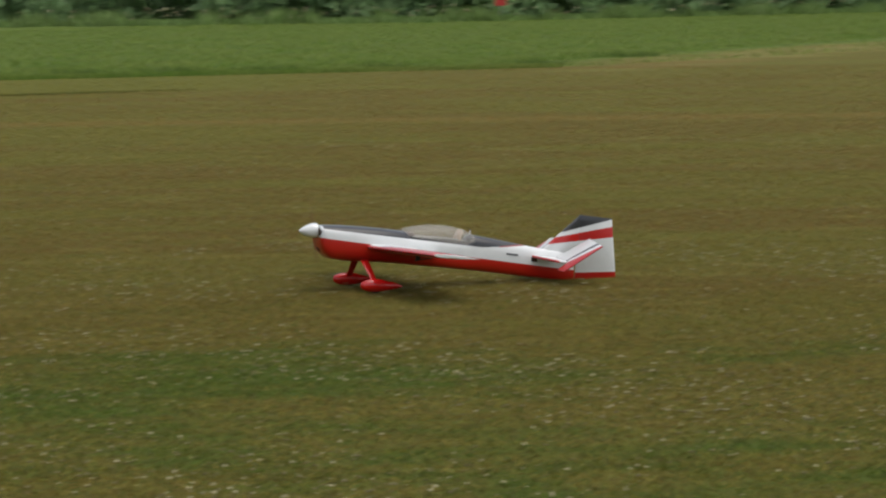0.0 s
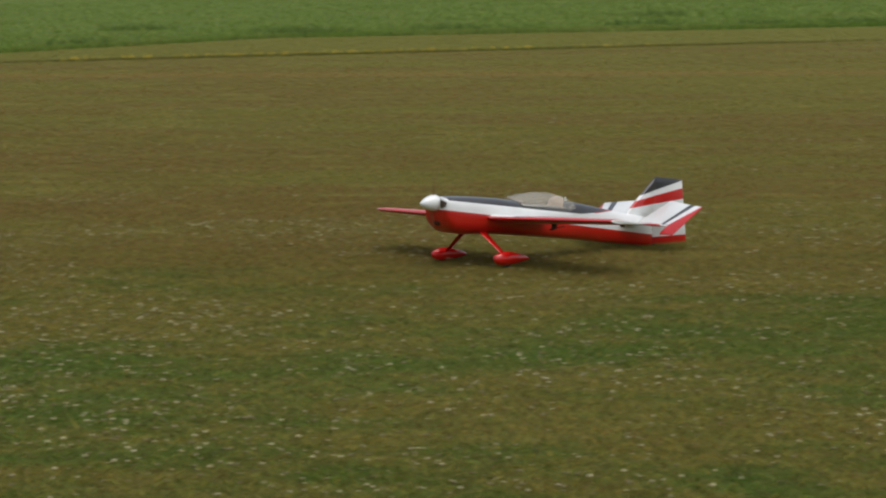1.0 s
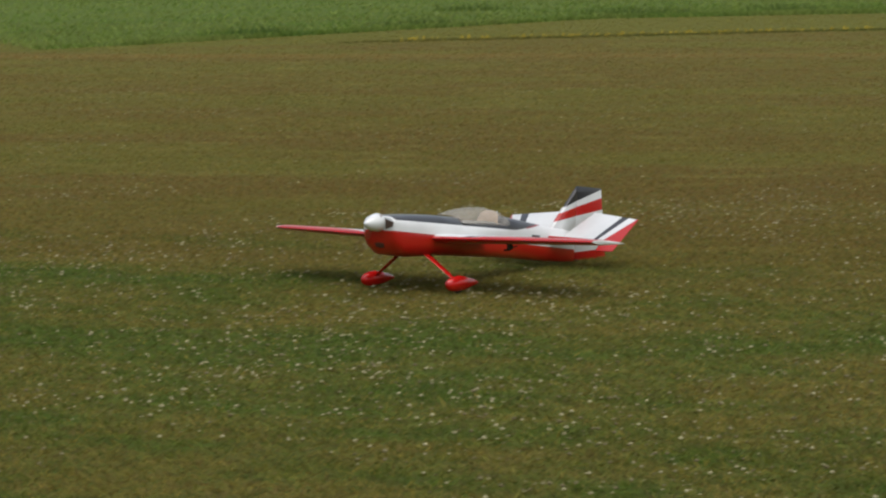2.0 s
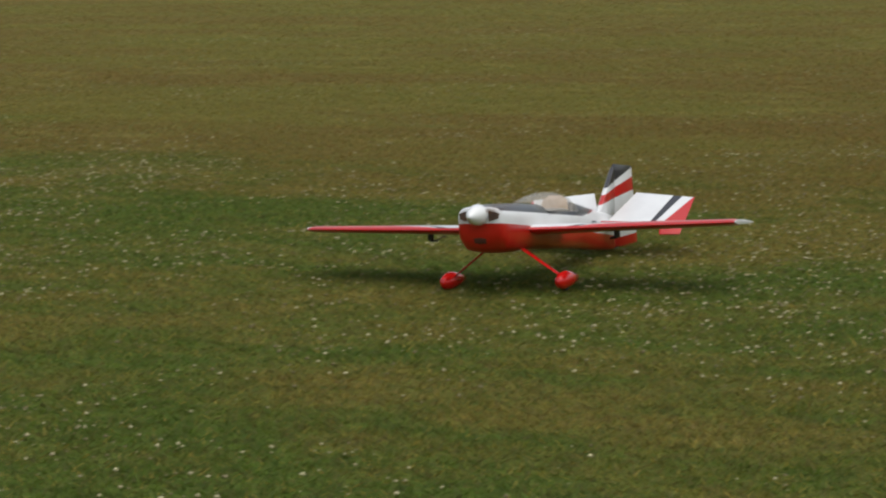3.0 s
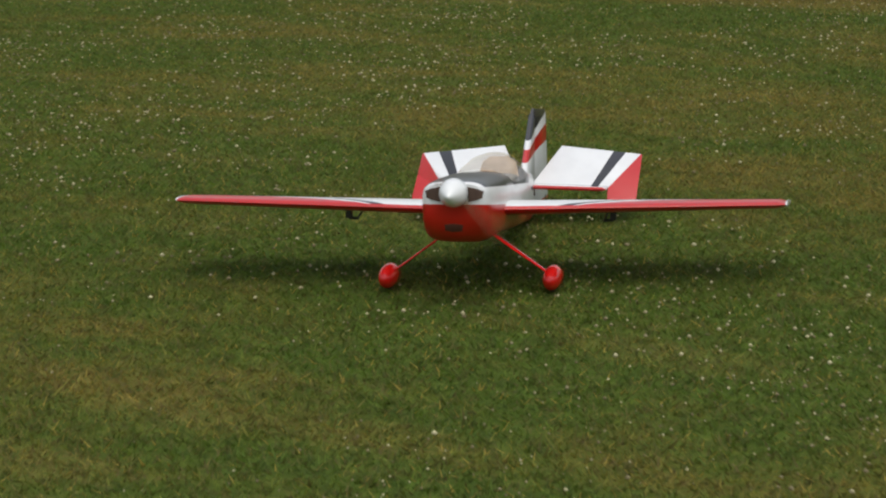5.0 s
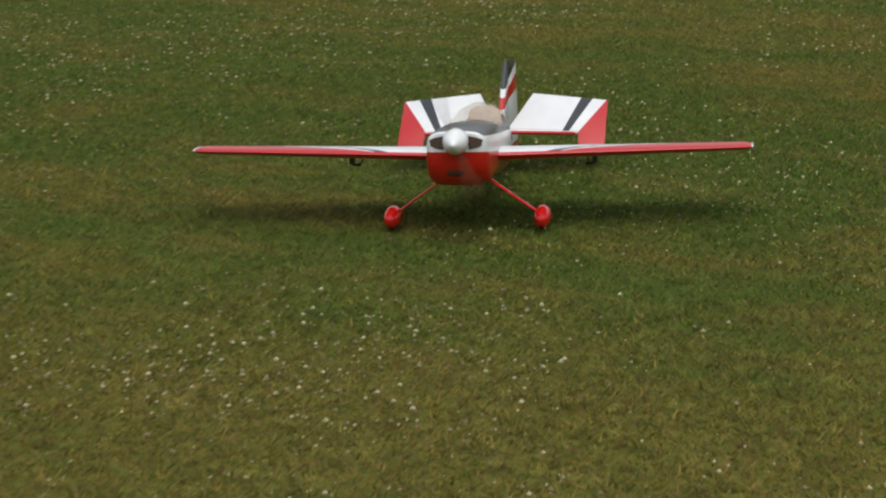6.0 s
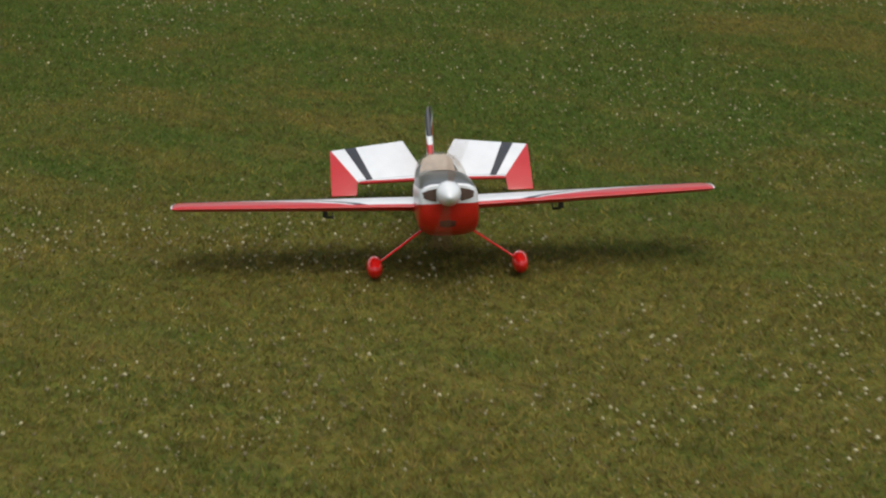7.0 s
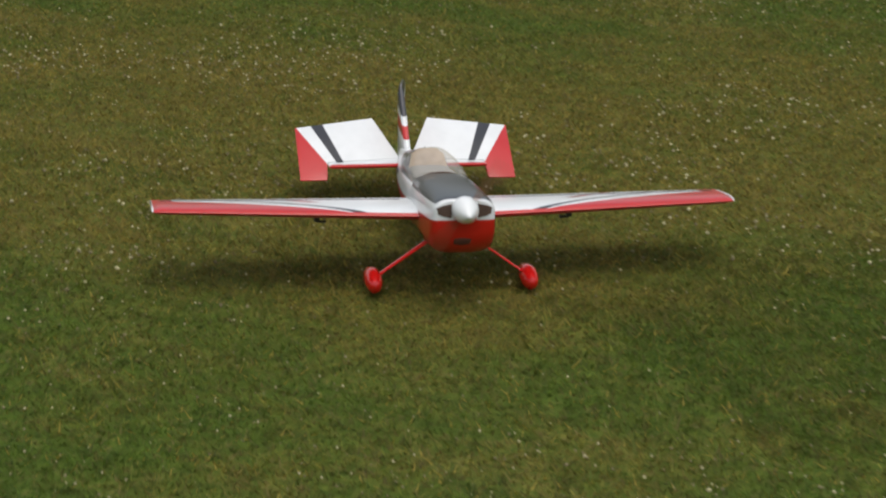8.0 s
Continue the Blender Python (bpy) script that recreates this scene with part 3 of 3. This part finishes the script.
def fuselage(plane):
    bm = bmesh.new()
    stations = [(0.280, 0.282, 0.390, 0.088, 3.8), (0.274, 0.256, 0.394, 0.098, 4.0), (0.258, 0.230, 0.396, 0.105, 4.0), (0.22, 0.198, 0.396, 0.110, 3.8),
                (0.12, 0.180, 0.392, 0.113, 3.4), (0.0, 0.172, 0.382, 0.114, 3.2), (-0.10, 0.167, 0.372, 0.113, 3.4),
                (-0.255, 0.152, 0.352, 0.109, 3.6), (-0.285, 0.148, 0.320, 0.107, 4.0), (-0.46, 0.129, 0.306, 0.100, 4.0),
                (-0.655, 0.107, 0.288, 0.090, 4.0), (-0.685, 0.103, 0.322, 0.088, 3.4), (-0.80, 0.089, 0.300, 0.078, 3.0),
                (-0.93, 0.071, 0.272, 0.066, 2.8), (-1.13, 0.045, 0.230, 0.046, 2.6), (-1.28, 0.029, 0.205, 0.026, 2.6), (-1.375, 0.021, 0.192, 0.010, 2.6)]
    loft(bm, [section(x, z0, z1, w, 36, k) for x, z0, z1, w, k in stations])
    body = part("fuselage", bm, mat_fuselage, plane, "white, black and red film covered fuselage")
    # cockpit lining and headrest
    bm = bmesh.new()
    loft(bm, [section(x, z, z + 0.02, w, 12) for x, z, w in ((-0.30, 0.307, 0.080), (-0.46, 0.294, 0.076), (-0.63, 0.276, 0.068))])
    part("cockpit_floor", bm, mat_lining, plane, "grey-brown cockpit floor")
    bm = bmesh.new()
    plate(bm, [(-0.60, -0.070, 0.285), (-0.60, 0.070, 0.285), (-0.625, 0.058, 0.335), (-0.630, 0.030, 0.353), (-0.630, -0.030, 0.353), (-0.625, -0.058, 0.335)], 0.012)
    part("bulkhead", bm, mat_tan, plane, "tan cockpit rear bulkhead")
    bm = bmesh.new()
    loft(bm, [section(x, 0.30, 0.30 + h, 0.062, 12) for x, h in ((-0.275, 0.048), (-0.31, 0.046), (-0.325, 0.03))])
    part("dashboard", bm, mat_dark, plane, "dark instrument panel")
    # canopy: an open shell
    bm = bmesh.new()
    rows = []
    for x, z0, z1, w in ((-0.245, 0.340, 0.361, 0.066), (-0.275, 0.322, 0.369, 0.092), (-0.33, 0.309, 0.380, 0.099), (-0.43, 0.298, 0.387, 0.097),
                         (-0.54, 0.286, 0.380, 0.092), (-0.64, 0.277, 0.354, 0.087), (-0.695, 0.272, 0.327, 0.083)):
        ring = []
        for i in range(15):
            a = math.pi * i / 14
            c, s = math.cos(a), math.sin(a)
            ring.append(bm.verts.new((x, w * math.copysign(abs(c) ** 0.85, c), z0 + (z1 - z0) * s ** 0.9)))
        rows.append(ring)
    for r0, r1 in zip(rows, rows[1:]):
        for i in range(14):
            bm.faces.new((r0[i], r0[i + 1], r1[i + 1], r1[i]))
    part("canopy", bm, mat_glass, plane, "clear bubble canopy of thin plastic")
    bm = bmesh.new()
    rod(bm, (-0.690, 0, 0.318), (-0.694, 0, 0.346), 0.004, 0.003, 8)
    part("canopy_latch", bm, mat_white, plane, "small white canopy latch pin")
    for side in (1, -1):
        # intakes on the cowl's cheeks
        bm = bmesh.new()
        strip = []
        for x, y, z0, z1 in ((0.2835, 0.046, 0.333, 0.380), (0.2835, 0.074, 0.340, 0.374), (0.2800, 0.0880, 0.345, 0.368), (0.2735, 0.0950, 0.348, 0.365)):
            strip.append([(x, y * side, z0), (x, y * side, z1), (x - 0.016, (y - 0.012) * side, z1), (x - 0.016, (y - 0.012) * side, z0)])
        loft(bm, strip)
        part("air_intake", bm, mat_dark, plane, "dark cooling intake")
        # rudder servo opening and lettering on the tail
        bm = bmesh.new()
        plate(bm, mirror([(-1.075, 0.0525, 0.150), (-1.115, 0.0490, 0.146), (-1.115, 0.0480, 0.172), (-1.075, 0.0515, 0.176)], side), 0.004)
        part("servo_hatch", bm, mat_dark, plane, "black servo opening")
        bm = bmesh.new()
        plate(bm, mirror([(-0.905, 0.0695, 0.196), (-0.985, 0.0625, 0.186), (-0.985, 0.0620, 0.198), (-0.905, 0.0690, 0.208)], side), 0.002)
        part("lettering_bar", bm, mat_ink, plane, "small grey lettering bar")
    bm = bmesh.new()
    plate(bm, [(0.2745, -0.034, 0.260), (0.2760, -0.004, 0.264), (0.2745, 0.026, 0.259), (0.2610, 0.022, 0.238), (0.2590, -0.010, 0.234), (0.2610, -0.036, 0.239)], 0.005)
    part("cooling_outlet", bm, mat_tunnel, plane, "dark opening in the cowl's chin")
    return body


def spinner(plane):
    bm = bmesh.new()
    prof = [(0.281, 0.044), (0.290, 0.0460), (0.306, 0.0450), (0.326, 0.0405), (0.346, 0.0330), (0.365, 0.0235), (0.380, 0.0135), (0.389, 0.006), (0.392, 0.0015)]
    loft(bm, [[(x, r * math.cos(6.2832 * i / 24), 0.363 + r * math.sin(6.2832 * i / 24)) for i in range(24)] for x, r in prof])
    part("spinner", bm, mat_white, plane, "pearl white spinner")
    bm = bmesh.new()
    for side in (1, -1):
        rings = []
        for k in range(9):
            u = k / 8
            r = side * (0.02 + 0.185 * u)
            chord = 0.0035 + 0.003 * math.sin(math.pi * min(1, u * 0.8 + 0.15)) * (1 if u < 1 else 0.3)
            tw = math.radians(50 - 36 * u) * side
            ring = []
            for i in range(8):
                a = 6.2832 * i / 8
                cx, ct = chord * math.cos(a), 0.0028 * (1.1 - 0.7 * u) * math.sin(a)
                ring.append((ct * math.cos(tw) + cx * math.sin(tw) * 0.6, -ct * math.sin(tw) + cx * math.cos(tw), r))
            rings.append(ring)
        loft(bm, rings)
    ob = part("propeller", bm, mat_wood, plane, "spinning two-bladed wooden propeller")
    return ob


def airfoil(y, le, z, chord, fall, t=0.14, n=13):
    pts = []
    for k in range(2 * n - 2):
        up = 1 if k < n else -1
        i = k if k < n else 2 * n - 2 - k
        u = (1 - math.cos(math.pi * i / (n - 1))) / 2
        th = 5 * t * (0.2969 * math.sqrt(u) - 0.126 * u - 0.3516 * u * u + 0.2843 * u ** 3 - 0.1030 * u ** 4)
        pts.append((le - chord * u, y, z - fall * chord * u + up * th * chord))
    return pts


def wings(plane):
    for side in (1, -1):
        bm = bmesh.new()
        rings = []
        for k, y in enumerate((0.06, 0.13, 0.3, 0.5, 0.75, 0.975, 0.992, 1.0)):
            le, chord = 0.015 - 0.11 * y, 0.46 - 0.172 * y
            t = 0.108 - 0.008 * y
            if y > 0.98:
                t *= 0.75 if y < 0.995 else 0.4
            rings.append(airfoil(y * side, le, 0.266 + 0.008 * y, chord, 0.105, t))
        loft(bm, rings)
        wing = part("wing", bm, mat_wing, plane, "white wing with red leading edge and black stripe")
        # aileron hinge gap, tip rib, servo arm and pushrod
        bm = bmesh.new()
        for a, c in ((0.14, 0.97),):
            pts = []
            for y in (a, c):
                le, chord = 0.015 - 0.11 * y, 0.46 - 0.172 * y
                pts.append((le - 0.70 * chord, y * side, 0.266 + 0.008 * y - 0.105 * 0.70 * chord + 0.0325 * chord))
            rod(bm, pts[0], pts[1], 0.0020, 0.0016, 6)
        part("aileron_gap", bm, mat_black_plastic, wing, "dark aileron hinge line")
        bm = bmesh.new()
        plate(bm, [p for p in airfoil(1.003 * side, -0.098, 0.274, 0.284, 0.105, 0.08, 7)], 0.006)
        part("wing_tip", bm, mat_white, wing, "white wing tip rib")
        bm = bmesh.new()
        y = 0.44 * side
        box(bm, -0.215, -0.190, y - 0.009, y + 0.009, 0.205, 0.237)
        rod(bm, (-0.20, y - 0.028 * side, 0.202), (-0.30, y - 0.028 * side, 0.214), 0.0035)
        rod(bm, (-0.20, y, 0.204), (-0.20, y - 0.032 * side, 0.202), 0.005)
        part("servo_arm", bm, mat_black_plastic, wing, "black aileron servo arm and pushrod")


def tail(plane):
    bm = bmesh.new()
    plate(bm, [(-1.16, 0, 0.215), (-1.22, 0, 0.165), (-1.392, 0, 0.16), (-1.424, 0, 0.405), (-1.406, 0, 0.415)], 0.022)
    part("fin", bm, mat_fin, plane, "white fin with black tip and red band")
    bm = bmesh.new()
    outline = [(-1.383, 0, 0.030), (-1.416, 0, 0.405), (-1.405, 0, 0.414), (-1.418, 0, 0.427), (-1.628, 0, 0.400), (-1.655, 0, 0.016), (-1.60, 0, 0.014)]
    plate(bm, [(x + HINGE, y, z) for x, y, z in outline], 0.020)
    rudder = part("rudder", bm, mat_rudder, plane, "white rudder with black top, red band and red foot")
    rudder.location = (-HINGE, 0, 0)
    for side in (1, -1):
        bm = bmesh.new()
        plate(bm, mirror([(-1.075, 0.030, 0.182), (-1.135, 0.302, 0.166), (-1.212, 0.302, 0.157), (-1.245, 0.012, 0.163)], side), 0.014)
        part("tailplane", bm, paint_tail, plane, "white tailplane with red edge")
        bm = bmesh.new()
        plate(bm, mirror([(-1.252, 0.020, 0.166), (-1.438, 0.108, 0.284), (-1.394, 0.412, 0.259), (-1.142, 0.412, 0.113),
                          (-1.142, 0.312, 0.113), (-1.218, 0.310, 0.158)], side), 0.012)
        part("elevator", bm, mat_elevator, plane, "raised white elevator with black stripe and red tip")
    bm = bmesh.new()
    rod(bm, (-1.33, 0, 0.040), (-1.385, 0, 0.018), 0.004)
    rod(bm, (-1.385, 0, 0.018), (-1.40, 0, 0.015), 0.003)
    strut = part("tail_strut", bm, mat_black_plastic, plane, "black tail wheel strut")
    bm = bmesh.new()
    rod(bm, (-1.40, -0.007, 0.016), (-1.40, 0.007, 0.016), 0.016, n=14)
    part("tail_wheel", bm, mat_rubber, plane, "small black tail wheel")
    return rudder


def gear(plane):
    wheels = []
    for side in (1, -1):
        bm = bmesh.new()
        rings = []
        for u in (0, 0.33, 0.66, 1):
            x, y, z = 0.01 - 0.012 * u, (0.062 + 0.186 * u) * side, 0.200 - 0.135 * u
            c, t = 0.026 - 0.010 * u, 0.0032
            rings.append([(x + c * math.cos(a), y + t * math.sin(a) * 0.6 * side, z + t * math.sin(a)) for a in (6.2832 * i / 10 for i in range(10))])
        loft(bm, rings)
        part("gear_leg", bm, mat_red, plane, "red landing gear leg")
        bm = bmesh.new()
        rings = []
        for x, w, z0, z1 in ((0.094, 0.003, 0.046, 0.054), (0.088, 0.013, 0.032, 0.068), (0.070, 0.023, 0.019, 0.076), (0.040, 0.029, 0.011, 0.085),
                             (0.0, 0.032, 0.009, 0.088), (-0.04, 0.029, 0.012, 0.083), (-0.08, 0.024, 0.017, 0.071), (-0.12, 0.015, 0.024, 0.062), (-0.155, 0.006, 0.030, 0.048), (-0.165, 0.002, 0.034, 0.042)):
            rings.append([(x, 0.267 * side + w * math.cos(a), (z0 + z1) / 2 + (z1 - z0) / 2 * math.sin(a)) for a in (6.2832 * i / 18 for i in range(18))])
        loft(bm, rings)
        part("wheel_pant", bm, mat_red, plane, "glossy red teardrop wheel fairing")
        bm = bmesh.new()
        prof = [(-0.011, 0.030), (-0.009, 0.037), (-0.004, 0.040), (0.004, 0.040), (0.009, 0.037), (0.011, 0.030)]
        loft(bm, [[(r * math.cos(6.2832 * i / 20), y, r * math.sin(6.2832 * i / 20)) for i in range(20)] for y, r in prof])
        ob = part("wheel", bm, mat_rubber, plane, "black rubber wheel")
        ob.location = (0.0, 0.267 * side, 0.040)
        wheels.append((ob, side))
    return wheels


paint_tail = paint("tailplane_film", WHITE, [(RED, [(1, 0.22, 0, 1.094)])])
aeroplane = new("model_aeroplane")
tagged(aeroplane, "large red, white and black aerobatic model aeroplane taxiing on grass", "model plane")
fuselage(aeroplane)
propeller = spinner(aeroplane)
wings(aeroplane)
rudder_part = tail(aeroplane)
main_wheels = gear(aeroplane)


# ---- what moves ----
def motions():
    walk(aeroplane, [(t, pose(x, y, 0, roll, -pitch, turn)) for t, x, y, turn, pitch, roll in TAXI])
    turned = ((0.0, 2), (1.5, 3), (2.8, 4), (4.5, 3.5), (6.0, 3), (6.5, 3), (7.0, 5), (7.5, 7), (8.0, 9))
    walk(rudder_part, [(t, pose(-HINGE, 0, 0, 0, 0, -a)) for t, a in turned])
    steps = range(0, 241)
    walk(propeller, [(k / 30, pose(0.302, 0, 0.363, 83.0 * k + 20, 0, 0)) for k in steps])
    for wheel, side in main_wheels:
        walk(wheel, [(k / 30, pose(0, 0.267 * side, 0.040, 0, 78.0 * k, 0)) for k in steps])


motions()
